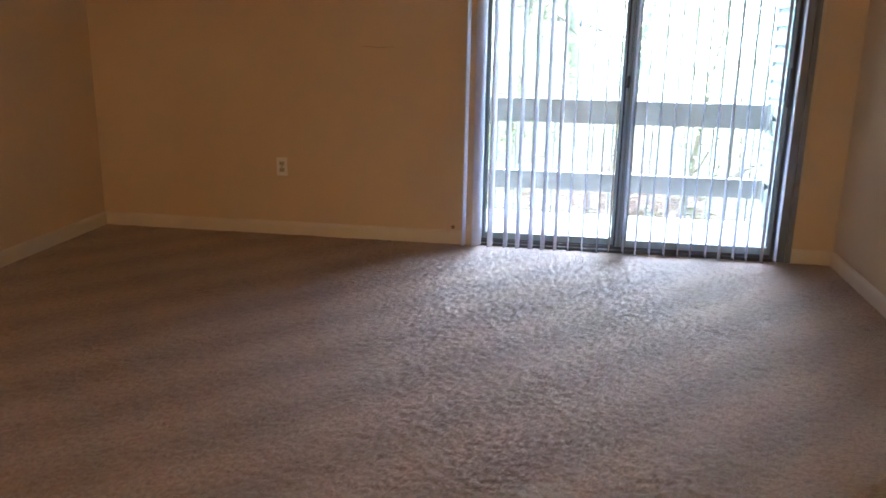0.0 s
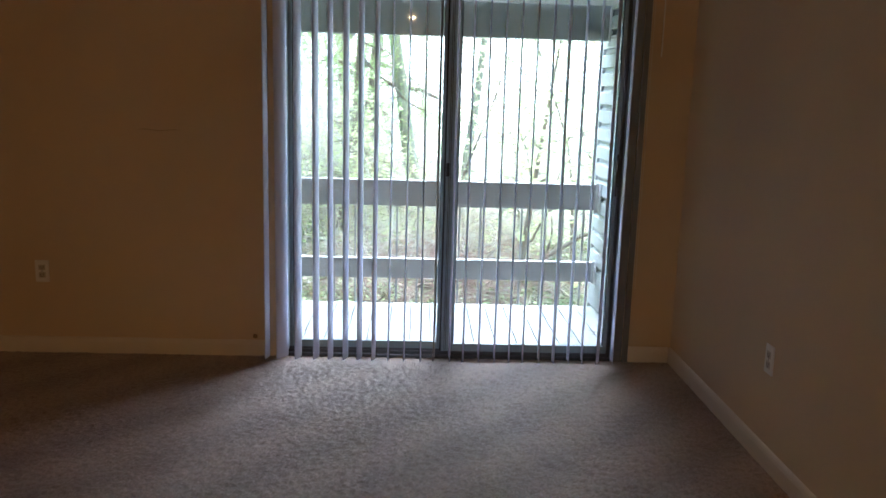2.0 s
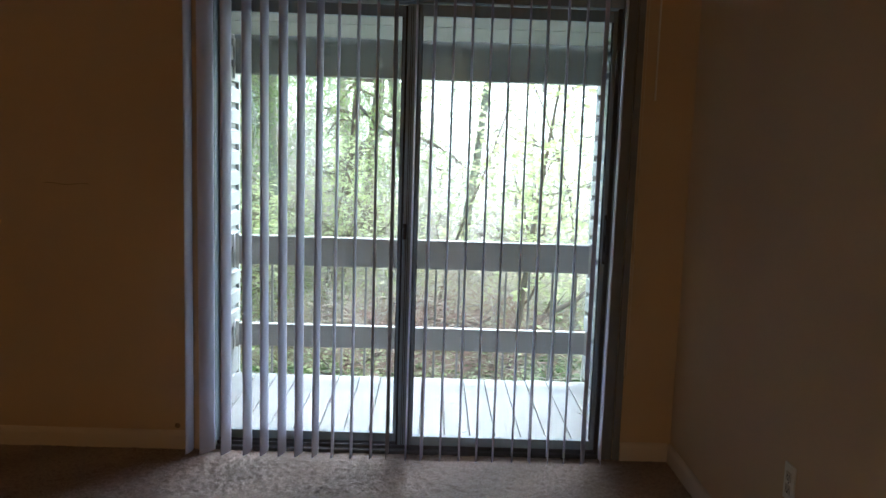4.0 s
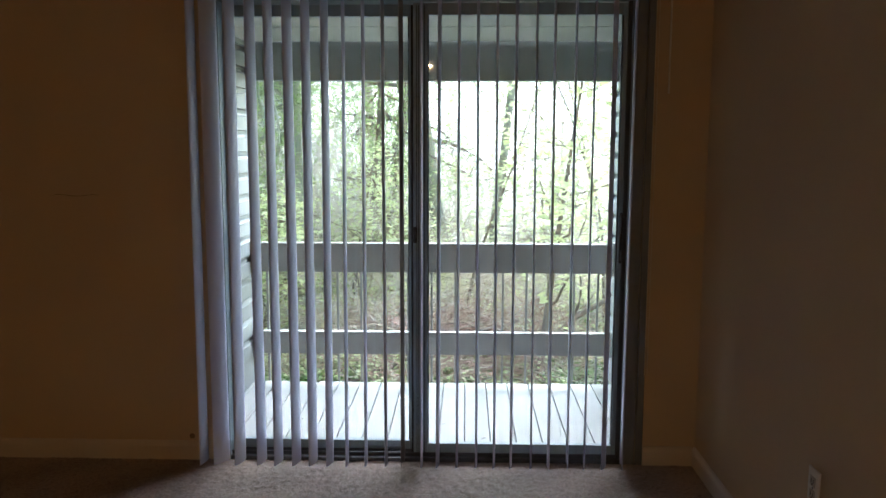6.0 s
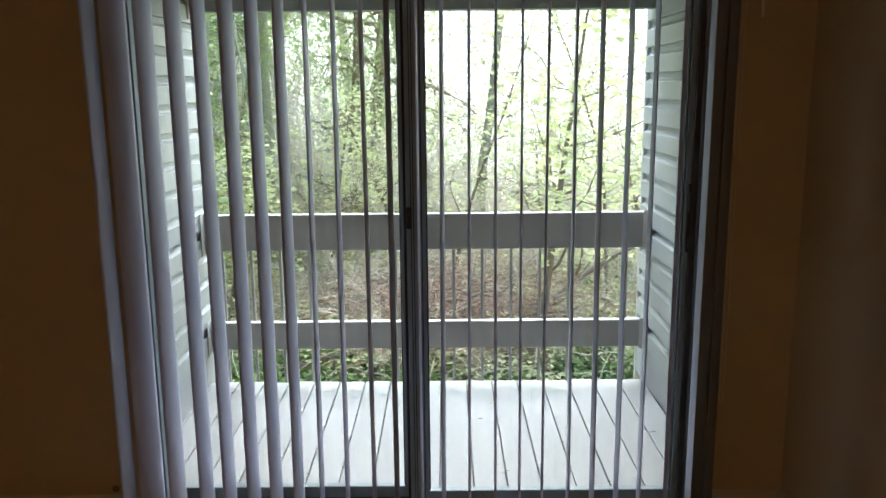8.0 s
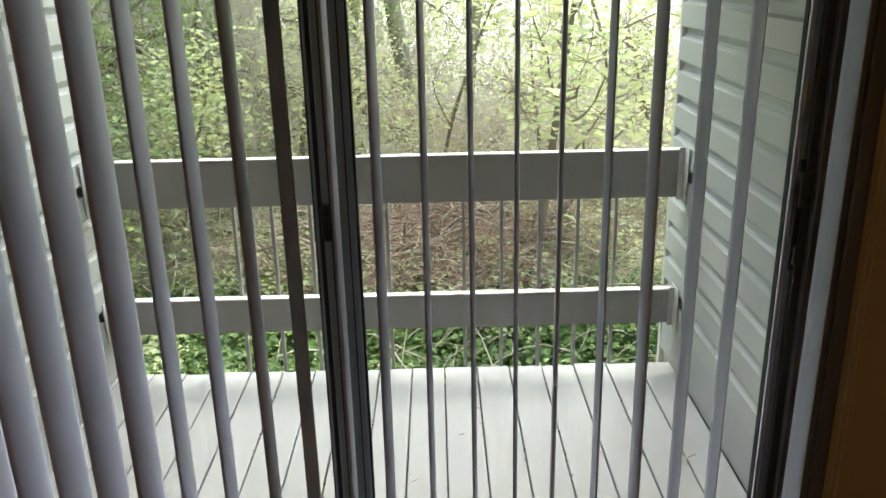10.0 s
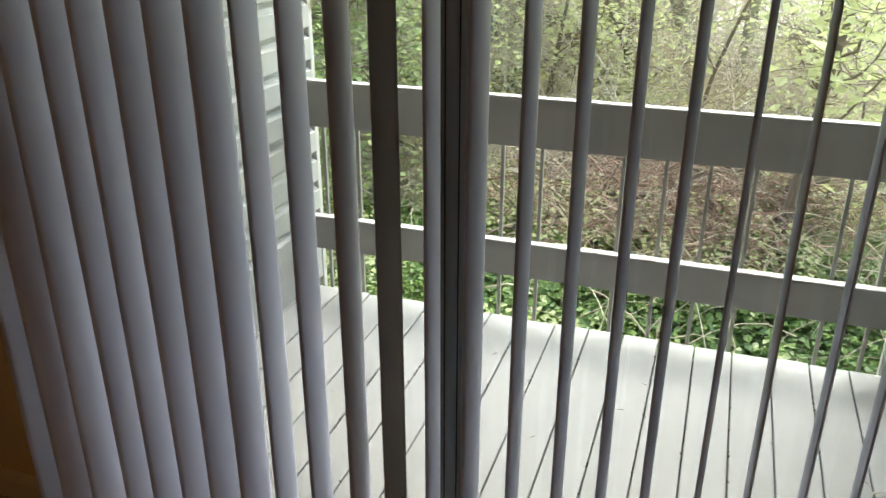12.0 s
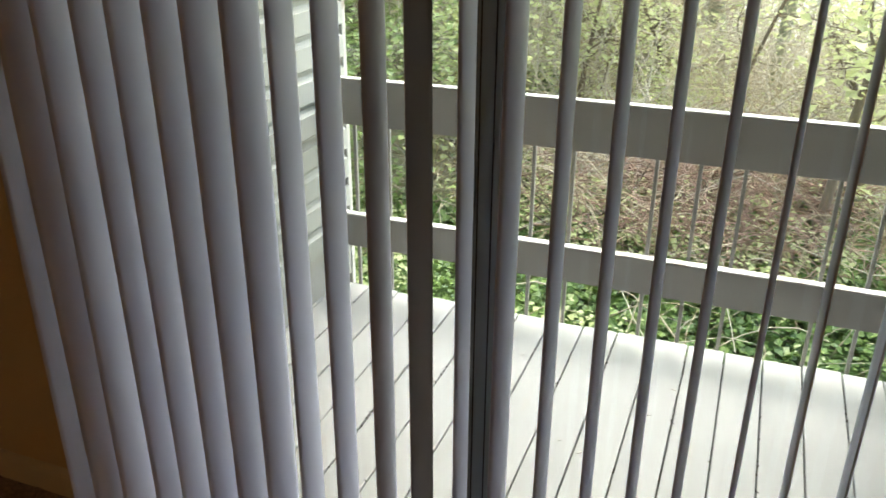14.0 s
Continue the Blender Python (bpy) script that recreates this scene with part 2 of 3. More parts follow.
def raw_mesh(name, verts, faces, mat, smooth=False):
    me = bpy.data.meshes.new(name)
    me.from_pydata(verts, [], faces)
    me.materials.append(mat)
    if smooth:
        me.polygons.foreach_set("use_smooth", [True] * len(me.polygons))
    me.update()
    return new(name, me)


# ---- the room ----
XL, XR, YB, ZC = -2.426, 2.162, -8.6, 2.44
DX0, DX1, DZ = 0.05, 1.90, 2.05       # door opening
structure("threshold", box(DX0, DX1, 0.0, 0.138, -0.14, -0.001), ALU_DARK, "dark bed under the door sill", "threshold")
structure("subfloor", box(XL - 0.1, XR + 0.1, YB - 0.1, 0.0, -0.16, -0.06), TRIM, "floor slab under the carpet", "floor")


def carpet_pile():
    """The carpet as one sheet; the stretch before the door carries the relief of its tufts."""
    step, y0 = 0.0105, -3.4
    nx, ny = int((XR - XL) / step) + 1, int(-y0 / step) + 1
    gx, gy = np.meshgrid(np.linspace(XL, XR, nx), np.linspace(y0, -0.001, ny))
    rs = np.random.RandomState(4)
    h = rs.rand(ny, nx)
    soft = (h + np.roll(h, 1, 0) + np.roll(h, 1, 1) + np.roll(h, (1, 1), (0, 1))) / 4
    wide = soft.copy()
    for k in (2, 3, 5):
        wide = (wide + np.roll(wide, k, 0) + np.roll(wide, -k, 0) + np.roll(wide, k, 1) + np.roll(wide, -k, 1)) / 5
    z = 0.009 * (soft - 0.5) + 0.024 * (wide - 0.5) + 0.004 * (h - 0.5)
    vs = np.stack([gx + 0.004 * (rs.rand(ny, nx) - 0.5), gy, z], -1).reshape(-1, 3)
    i = np.arange((ny - 1) * (nx - 1))
    a = (i // (nx - 1)) * nx + i % (nx - 1)
    fs = np.stack([a, a + 1, a + nx + 1, a + nx], -1)
    n = len(vs)
    back = [(XL, YB, 0), (XR, YB, 0), (XR, y0 - 0.0005, 0), (XL, y0 - 0.0005, 0)]
    return raw_mesh("floor", vs.tolist() + back, fs.tolist() + [(n, n + 1, n + 2, n + 3)], CARPET, True)


tagged(carpet_pile(), "taupe cut-pile carpet with brushed vacuum bands", "floor", kind="structure")
structure("ceiling", box(XL - 0.1, XR + 0.1, YB - 0.1, 0.0, ZC, ZC + 0.12), CEIL, "off-white textured ceiling", "ceiling")
nw = bmesh.new()
add_box(nw, XL - 0.1, DX0, 0, 0.14, -0.12, 2.56)
add_box(nw, DX1, XR + 0.1, 0, 0.14, -0.12, 2.56)
add_box(nw, DX0, DX1, 0, 0.14, DZ, 2.56)
wall_n = structure("wall_north", nw, WALL, "beige painted wall around the sliding balcony door", "wall")
structure("wall_west", box(XL - 0.12, XL, YB, 0, 0, ZC), WALL, "plain beige painted wall", "wall")
structure("wall_east", box(XR, XR + 0.12, YB, 0, 0, ZC), WALL, "beige painted wall with a power outlet", "wall")
structure("wall_south", box(XL, XR, YB - 0.12, YB, 0, ZC), WALL, "plain beige painted wall", "wall")


def baseboard(a, b, along, wall, into):
    """A moulded skirting board with a rounded top, along x or y."""
    prof = [(0, 0), (0.014, 0), (0.014, 0.062), (0.011, 0.074), (0.006, 0.082), (0, 0.086)]
    bm = bmesh.new()
    rows = []
    for s in (a, b):
        rows.append([bm.verts.new((s, wall + into * d, z) if along == "x" else (wall + into * d, s, z)) for d, z in prof])
    for i in range(len(prof)):
        j = (i + 1) % len(prof)
        bm.faces.new((rows[0][i], rows[0][j], rows[1][j], rows[1][i]))
    bm.faces.new(rows[0])
    bm.faces.new(rows[1][::-1])
    return structure("baseboard", bm, TRIM, "cream painted baseboard with scuffed top edge", "baseboard")


baseboard(XL + 0.014, -0.02, "x", 0, -1)
baseboard(1.93, XR - 0.014, "x", 0, -1)
baseboard(YB, 0, "y", XL, 1)
baseboard(YB, 0, "y", XR, -1)
baseboard(XL + 0.014, XR - 0.014, "x", YB, 1)


# marks left on the wall and the skirting
mark = bmesh.new()
add_tube(mark, [Vector((-0.66 + 0.03 * i, -0.0012, 1.186 + 0.004 * math.sin(i * 1.3))) for i in range(8)], [0.0006, 0.0014, 0.001, 0.0016, 0.001, 0.0014, 0.0012, 0.0005], 5)
part("scuff_mark", mark, SCUFF, wall_n, "thin dark scuff on the paint")
# small round dark brown spot, just above the skirting's end
mark = bmesh.new()
add_tube(mark, [Vector((-0.082, 0.0, 0.106)), Vector((-0.082, -0.003, 0.106)), Vector((-0.081, -0.005, 0.105))], [0.013, 0.011, 0.004], 9)
part("dark_spot", mark, SCUFF, wall_n, "small dark spot above the skirting")


# ---- sliding balcony door ----
door = empty("door_1", "closed sliding glass balcony door in a grey aluminium frame", "door", kind="structure", at=(0.97, 0.06, 0))
fx0, fx1 = 0.055, 1.895
def dpart(name, bm, mat, parent=None, label=""):
    ob = part(name, bm, mat, parent or door, label)
    ob.matrix_parent_inverse = Matrix.Translation((-0.97, -0.06, 0)) if parent is None else Matrix.Identity(4)
    return ob


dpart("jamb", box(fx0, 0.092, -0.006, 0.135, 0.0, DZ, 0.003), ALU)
# right jamb and flange: the dim light there is put into a darker grey
dpart("jamb", box(1.832, fx1, -0.006, 0.135, 0.0, DZ, 0.003), JAMB_DIM)
dpart("jamb_flange", box(1.8965, 1.928, -0.012, -0.001, 0.0, DZ, 0.003), JAMB_DIM)
dpart("head", box(0.092, 1.832, -0.006, 0.135, DZ - 0.045, DZ, 0.003), ALU)
sill = bmesh.new()
add_box(sill, 0.092, 1.832, -0.006, 0.135, 0.0, 0.018, 0.003)
for y in (0.022, 0.062, 0.102):
    add_box(sill, 0.092, 1.832, y - 0.003, y + 0.003, 0.018, 0.034)
dpart("sill", sill, ALU_DARK, label="dark dirty aluminium sill with two tracks")
stop = bmesh.new()
add_box(stop, 1.815, 1.832, 0.008, 0.03, 0.018, DZ - 0.045, 0.002)
dpart("stop", stop, ALU_DARK)


def sash(x0, x1, y0, left, right, bottom):
    s = dpart("sash", box(x0 + left, x1 - right, y0, y0 + 0.03, 0.026, 0.026 + bottom, 0.003), ALU, label="grey aluminium sliding sash with a clear pane")
    z0, z1 = 0.026, DZ - 0.05
    for n, b in (("stile", box(x0, x0 + left, y0, y0 + 0.03, z0, z1, 0.004)), ("stile", box(x1 - right, x1, y0, y0 + 0.03, z0, z1, 0.004)),
                 ("top_rail", box(x0 + left, x1 - right, y0, y0 + 0.03, z1 - 0.05, z1, 0.003))):
        dpart(n, b, ALU, s)
    for n, b in (("gasket", box(x0 + left, x0 + left + 0.004, y0 + 0.006, y0 + 0.024, z0 + bottom, z1 - 0.05)),
                 ("gasket", box(x1 - right - 0.004, x1 - right, y0 + 0.006, y0 + 0.024, z0 + bottom, z1 - 0.05))):
        dpart(n, b, RUBBER, s)
    g = dpart("pane", box(x0 + left, x1 - right, y0 + 0.0145, y0 + 0.0165, z0 + bottom, z1 - 0.05), GLASS, s, "clear glass pane")
    g.visible_shadow = False
    return s


sash_l = sash(0.093, 0.955, 0.068, 0.02, 0.062, 0.046)
sash_r = sash(0.914, 1.828, 0.024, 0.063, 0.03, 0.05)
# weather strip between the meeting stiles
dpart("weather_strip", box(0.905, 0.913, 0.030, 0.066, 0.03, DZ - 0.06), RUBBER)
# thin black strips paint in the shade of grooves along the stile
for gx in (0.928, 0.936, 0.962):
    dpart("groove_shade", box(gx, gx + 0.0025, 0.0225, 0.0238, 0.03, DZ - 0.06), RUBBER, sash_r)
lb = bmesh.new()
add_box(lb, 0.914, 0.932, 0.006, 0.0235, 0.985, 1.055, 0.004)
add_box(lb, 0.917, 0.928, -0.006, 0.006, 1.008, 1.034, 0.003)
dpart("latch", lb, BLACK, sash_r, "small black thumb latch")
hb = bmesh.new()
add_box(hb, 1.804, 1.822, 0.012, 0.0235, 0.90, 1.12, 0.004)
dpart("pull_handle", hb, BLACK, sash_r, "black recessed pull handle")
kb = bmesh.new()
add_box(kb, 1.806, 1.826, 0.000, 0.0115, 1.03, 1.10, 0.004)
add_box(kb, 1.808, 1.824, 0.002, 0.0115, 0.915, 0.955, 0.004)
dpart("lock_lever", kb, ALU_DARK, sash_r, "worn metal lock lever")

# ---- vertical blind ----
blind = empty("vertical_blind", "white vinyl vertical blind, slats turned open before the glass", "blind", at=(0.92, -0.096, 2.09))
def bpart(name, bm, mat, label="", smooth=False):
    ob = part(name, bm, mat, blind, label, smooth)
    ob.matrix_parent_inverse = Matrix.Translation((-0.92, 0.096, -2.09))
    return ob


bpart("head_rail", box(-0.10, 1.96, -0.118, -0.074, 2.085, 2.125, 0.006), PLATE, "white blind head rail")
for bx in (0.1, 0.92, 1.75):
    bpart("wall_bracket", box(bx - 0.02, bx + 0.02, -0.10, 0.0, 2.126, 2.131), STEEL)
SLAT_W, SLAT_Z0, SLAT_Z1, SLAT_STEP, SLAT_Y = 0.089, 0.022, 2.075, 0.0795, -0.087
TURN = (7, 36, 16, 14, 11, 15, 13, 11, -2, 0, 1, 7, -2, 5, 4, 5, 5, 8, 6, 3, 5, 7, 22, 7)
SHIFT = (2, -4, 4, 9, 4, 4, 0, 0, -4, -2, -2, -3, -2, -4, -4, -7, -8, -8, -7, -6, -5, -7, -4, -3)      # millimetres off the even spacing


def slat_mesh(k, flip):
    """One curved vinyl slat hanging from its carrier clip, with a slow twist and a slightly uneven lower edge."""
    rnd = random.Random(100 + k)
    bm = bmesh.new()
    n, rows = 8, 14
    lean, twist = rnd.uniform(-0.006, 0.006), rnd.uniform(-4, 4)
    grid = []
    for side in (0, 1):
        g = []
        for j in range(rows + 1):
            f = j / rows
            z = SLAT_Z1 + (SLAT_Z0 + rnd.uniform(-0.001, 0.001) - SLAT_Z1) * f if j < rows else SLAT_Z0
            a = radians(TURN[k] + twist * f * 0.6)
            row = []
            for i in range(n + 1):
                s = (i / n - 0.5) * SLAT_W
                b = (0.0075 * (1 - (2 * i / n - 1) ** 2) + side * 0.0011) * (-1 if flip else 1)
                # s runs from the room edge to the glass edge; the room edge leans towards the west
                px, py = s * math.sin(a) + b * math.cos(a), s * math.cos(a) - b * math.sin(a)
                row.append(bm.verts.new((px + lean * f, py + 0.3 * lean * f, z)))
            g.append(row)
        grid.append(g)
    for side, g in enumerate(grid):
        for r0, r1 in zip(g, g[1:]):
            for i in range(n):
                bm.faces.new((r0[i], r0[i + 1], r1[i + 1], r1[i]))
    a, b = grid
    for j in range(rows):
        for i in (0, n):
            bm.faces.new((a[j][i], a[j + 1][i], b[j + 1][i], b[j][i]))
    for i in range(n):
        for j in (0, rows):
            bm.faces.new((a[j][i], a[j][i + 1], b[j][i + 1], b[j][i]))
    add_box(bm, -0.004, 0.004, -0.006, 0.006, SLAT_Z1 - 0.002, SLAT_Z1 + 0.012)
    return bm


for k in range(24):
    # slat 11 shows its shaded reverse; that shade is painted in as brown
    old = k == 11
    s = part("slat", slat_mesh(k, k in (11, 19)), SLAT_SHADED if old else SLAT, blind, "reversed vinyl slat, brown for its shaded face" if old else "", smooth=True)
    s.location = (SLAT_STEP * k + 0.001 * SHIFT[k] - 0.92, SLAT_Y + 0.096, -2.09)
wand = bmesh.new()
add_tube(wand, [Vector((1.972, -0.07, z)) for z in (2.09, 1.7, 1.62)], [0.004] * 3, 8)
bpart("wand", wand, PLATE, "clear plastic tilt wand")
cord = bmesh.new()
for dx in (0.0, 0.012):
    add_tube(cord, [Vector((1.915 + dx, -0.06, z)) for z in (2.09, 1.4, 0.7, 0.42)], [0.0016] * 4, 6)
bpart("pull_cord", cord, TRIM, "thin looped pull cord")


# ---- power outlets ----
def outlet(m):
    e = empty("power_outlet", "cream duplex power outlet set in the beige wall", "outlet", group="wall outlets")
    bm = box(-0.036, 0.036, -0.007, 0.0, -0.058, 0.058, 0.003)
    part("cover_plate", bm, PLATE, e)
    for dz in (0.02, -0.02):
        r = part("receptacle", box(-0.017, 0.017, -0.0095, -0.0072, dz - 0.0145, dz + 0.0145, 0.001), RECEPTACLE, e)
        sl = bmesh.new()
        add_box(sl, -0.0085, -0.0055, -0.0102, -0.0096, dz - 0.004, dz + 0.007)
        add_box(sl, 0.0055, 0.0085, -0.0102, -0.0096, dz - 0.004, dz + 0.007)
        add_box(sl, -0.0025, 0.0025, -0.0102, -0.0096, dz - 0.011, dz - 0.006)
        part("slots", sl, DARK, r, "dark plug slots")
    sc = bmesh.new()
    add_tube(sc, [Vector((0, -0.0072, 0)), Vector((0, -0.0086, 0))], [0.0035, 0.003], 10)
    part("screw", sc, STEEL, e)
    e.matrix_world = m
    return e


outlet(pose(-1.18, -0.0005, 0.44))
outlet(pose(XR - 0.0005, -1.216, 0.425, 0, 0, -90))

# ---- ceiling lamp far back in the room ----
lamp = empty("ceiling_lamp", "lit flush dome ceiling lamp with warm bulbs", "lamp", at=(0.65, -7.4, ZC))
pan = bmesh.new()
add_tube(pan, [Vector((0, 0, 0)), Vector((0, 0, -0.025))], [0.095, 0.09], 28)
part("pan", pan, STEEL, lamp)
dome = bmesh.new()
add_tube(dome, [Vector((0, 0, -0.026 - d)) for d in (0, 0.006, 0.012, 0.016, 0.018)], [0.036, 0.034, 0.028, 0.017, 0.004], 28)
part("shade", dome, glow("lit glass dome", (1.0, 0.60, 0.25), 475.0), lamp, "glowing frosted glass dome", smooth=True)

# ---- balcony ----
BX0, BX1, YD, ZD, YRAIL = -0.225, 2.10, 1.598, -0.114, 1.583
deck = empty("balcony_deck", "white painted board deck with dirty gaps", "deck", kind="structure")
joist = bmesh.new()
add_box(joist, BX0 - 0.1, BX1 + 0.1, 0.16, 1.52, -0.34, ZD - 0.034)
part("joist_base", joist, DARK, deck)
part("fascia", box(BX0, BX1, 1.525, 1.56, -0.36, ZD - 0.031, 0.003), RAILP, deck)
PITCH, XJ = 0.134, 0.874
edge = random.Random(5)
for j in range(-9, 10):
    x0, x1 = XJ + PITCH * j + 0.0022, XJ + PITCH * (j + 1) - 0.0022
    x0, x1 = max(x0, BX0 + 0.002), min(x1, BX1 - 0.002)
    if x1 - x0 < 0.02:
        continue
    part("deck_board", box(x0, x1, 0.142, YD + edge.uniform(-0.006, 0.006), ZD - 0.03, ZD + edge.uniform(-0.0015, 0.0015), 0.004), DECK, deck)

rail = empty("balcony_railing", "grey-white wooden balcony railing with thin balusters", "railing", at=(0.94, YRAIL, ZD))
def rpart(name, bm, mat, parent=None, label=""):
    ob = part(name, bm, mat, parent or rail, label)
    if parent is None:
        ob.matrix_parent_inverse = Matrix.Translation((-0.94, -YRAIL, -ZD))
    return ob


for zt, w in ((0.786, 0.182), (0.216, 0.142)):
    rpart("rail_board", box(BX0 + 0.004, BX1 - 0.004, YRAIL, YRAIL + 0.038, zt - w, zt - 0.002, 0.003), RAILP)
    # lighter cap puts the sky-lit top into the colour; flaking is real wear
    rpart("rail_cap", box(BX0 + 0.004, BX1 - 0.004, YRAIL + 0.001, YRAIL + 0.040, zt - 0.0015, zt + 0.003, 0.001), RAILTOP, label="flaking top edge, lighter than the board as if lit from above")
    for x, sgn in ((BX0, 1), (BX1, -1)):
        # a painted angle plate on the siding, a little taller than the board, with two bolt heads
        br = bmesh.new()
        xa, xb = sorted((x + sgn * 0.0255, x + sgn * 0.0290))
        add_box(br, xa, xb, YRAIL - 0.058, YRAIL + 0.036, zt - w - 0.016, zt + 0.018, 0.001)
        xa, xb = sorted((x + sgn * 0.0292, x + sgn * 0.050))
        add_box(br, xa, xb, YRAIL - 0.0045, YRAIL - 0.001, zt - w - 0.010, zt + 0.012, 0.001)
        bracket = rpart("bracket", br, RAILTOP, label="white painted angle bracket")
        for dz in (0.3, 0.7):
            bolt = bmesh.new()
            add_tube(bolt, [Vector((x + sgn * q, YRAIL - 0.030, zt - w * dz)) for q in (0.0291, 0.034, 0.0365)], [0.009, 0.0085, 0.004], 8)
            rpart("bolt", bolt, BLACK, label="dark bolt head").parent = rail
for n in range(-1, 14):
    x = 0.026 + 0.1505 * n
    if BX0 + 0.03 < x < BX1 - 0.03:
        rpart("baluster", box(x - 0.007, x + 0.007, YRAIL + 0.041, YRAIL + 0.055, -0.30, 0.74, 0.002), BAL)

# side walls of the balcony, clad in lap siding
def side_wall(name, x, sgn, y1):
    w = structure(name, box(*sorted((x - sgn * 0.006, x - sgn * 0.13)), 0.145, y1, -0.40, 2.5), SIDING, "white lap-sided balcony side wall", "wall")
    course = 0.128
    # one lapped course: proud lower edge, tucked top
    def course_mesh():
        bm = bmesh.new()
        prof = [(0.0, 0.0), (0.030, 0.0), (0.033, 0.005), (0.029, 0.084), (0.014, 0.093), (0.007, 0.104), (0.005, course - 0.001), (0.0, course - 0.001)]
        rows = [[bm.verts.new((sgn * d, yy, z)) for d, z in prof] for yy in (0.15, y1 - 0.02)]
        for i in range(len(prof)):
            q = (i + 1) % len(prof)
            bm.faces.new((rows[0][i], rows[0][q], rows[1][q], rows[1][i]))
        bm.faces.new(rows[0])
        bm.faces.new(rows[1][::-1])
        return bm
    first = None
    for i in range(16):
        z = ZD + 0.190 + course * i
        if first is None:
            first = part("siding_board", course_mesh(), SIDING, w)
            ob = first
        else:
            ob = new("siding_board", first.data)
            ob.parent = w
        ob.location = (x - sgn * 0.010, 0, z)
    part("base_trim", box(*sorted((x - sgn * 0.004, x + sgn * 0.014)), 0.15, y1 - 0.02, ZD - 0.012, ZD + 0.186, 0.004), DECK, w, "white painted base board")
    part("corner_post", box(*sorted((x - sgn * 0.004, x + sgn * 0.018)), y1 - 0.019, y1 + 0.012, -0.4, 2.3, 0.004), RAILTOP, w, "white corner trim")
    return w


side_wall("wall_balcony_west", BX0, 1, 1.735)
side_wall("wall_balcony_east", BX1, -1, 1.79)
beam = structure("beam", box(BX0 + 0.002, BX1 - 0.002, YRAIL, YRAIL + 0.09, 1.792, 2.03, 0.004), BEAMP, "grey painted header beam over the balcony", "beam")
for x, s in ((BX0, 1), (BX1, -1)):
    tb = bmesh.new()
    xa, xb = sorted((x + s * 0.016, x + s * 0.030))
    add_box(tb, xa, xb, YRAIL - 0.030, YRAIL - 0.003, 1.76, 2.0, 0.003)
    structure("trim", tb, RAILTOP, "white channel trim beside the beam", "trim")
soffit = bmesh.new()
for y0, y1, joints in ((0.145, 0.35, (0.03, 0.776, 1.52)), (0.35, 0.93, ()), (0.93, 1.575, ())):
    xs = (BX0, *joints, BX1)
    for a, b in zip(xs, xs[1:]):
        add_box(soffit, a + 0.004, b - 0.004, y0 + 0.007, y1 - 0.007, 2.024, 2.036, 0.002)
# added dark backing, so that the gaps between panels look deep in shade
structure("joint_backing", box(BX0, BX1, 0.145, 1.58, 2.06, 2.12), ALU_DARK, "added dark sheet that blackens the soffit joints", "roof")
structure("soffit", soffit, SOFFIT, "white panelled balcony soffit with dark joints", "ceiling")

# crumbs of dirt caught in the deck joints
crumb = random.Random(14)
vs, fs = [], []
for j in range(-7, 9):
    xj = XJ + PITCH * j
    y = 0.2
    while y < YD - 0.03:
        y += crumb.expovariate(26 if noise.noise(Vector((xj * 4, y * 3, 2))) > -0.1 else 9)
        x, r, h = xj + crumb.gauss(0, 0.0045), crumb.uniform(0.0015, 0.0055), crumb.uniform(0.001, 0.004)
        n = len(vs)
        a = crumb.uniform(0, 3)
        vs += [(x + r * math.cos(a + k * 1.5708), y + 1.6 * r * math.sin(a + k * 1.5708), ZD - 0.004) for k in range(4)] + [(x, y, ZD + h)]
        fs += [(n, n + 1, n + 4), (n + 1, n + 2, n + 4), (n + 2, n + 3, n + 4), (n + 3, n, n + 4)]
tagged(raw_mesh("joint_dirt", vs, fs, SOIL_DARK), "dark crumbs of dirt caught in the deck joints", "dirt", kind="stuff")

# litter on the deck
lit = random.Random(9)
for i in range(16):
    bm = bmesh.new()
    x, y, a, ln = lit.uniform(0.2, 2.0), lit.uniform(0.4, 1.5), lit.uniform(0, 6.3), lit.uniform(0.006, 0.02)
    p = Vector((x, y, ZD + 0.005))
    d = Vector((math.cos(a), math.sin(a), 0)) * ln
    add_tube(bm, [p - d, p + Vector((d.y, -d.x, 0)) * 0.3 + Vector((0, 0, 0.002)), p + d], [0.0012, 0.0022, 0.001], 5)
    tagged(mesh_object("twig", bm, TWIG), "tiny dark dry twig lying on the deck", "twig", group="deck litter")
bm = bmesh.new()
c = Vector((1.93, 0.86, ZD + 0.006))
add_tube(bm, [c, c + Vector((0.012, 0.03, 0.006)), c + Vector((0.05, 0.05, 0.002))], [0.002, 0.003, 0.002], 5)
add_tube(bm, [c + Vector((0.012, 0.03, 0.006)), c + Vector((0.0, 0.075, 0.004)), c + Vector((-0.02, 0.09, 0.0))], [0.002, 0.003, 0.001], 5)
tagged(mesh_object("dead_leaf", bm, TWIG), "curled dead leaf stalk lying on the deck", "leaf")


# ---- the wooded bank outside ----
def ground_z(x, y):
    f = min(max((x + 0.6) / 2.0, 0.0), 1.0)
    crest = 11.5 - 3.8 * f * f * (3 - 2 * f)      # the bank breaks off sooner towards the east
    if y < 3.2:
        z = -1.55
    else:
        z = -1.55 + 0.155 * (min(y, crest) - 3.2) - 0.30 * max(min(y, 55) - crest, 0)
    return z + 0.14 * noise.noise(Vector((x * 0.5, y * 0.5, 0))) + 0.05 * noise.noise(Vector((x * 2, y * 2, 3)))


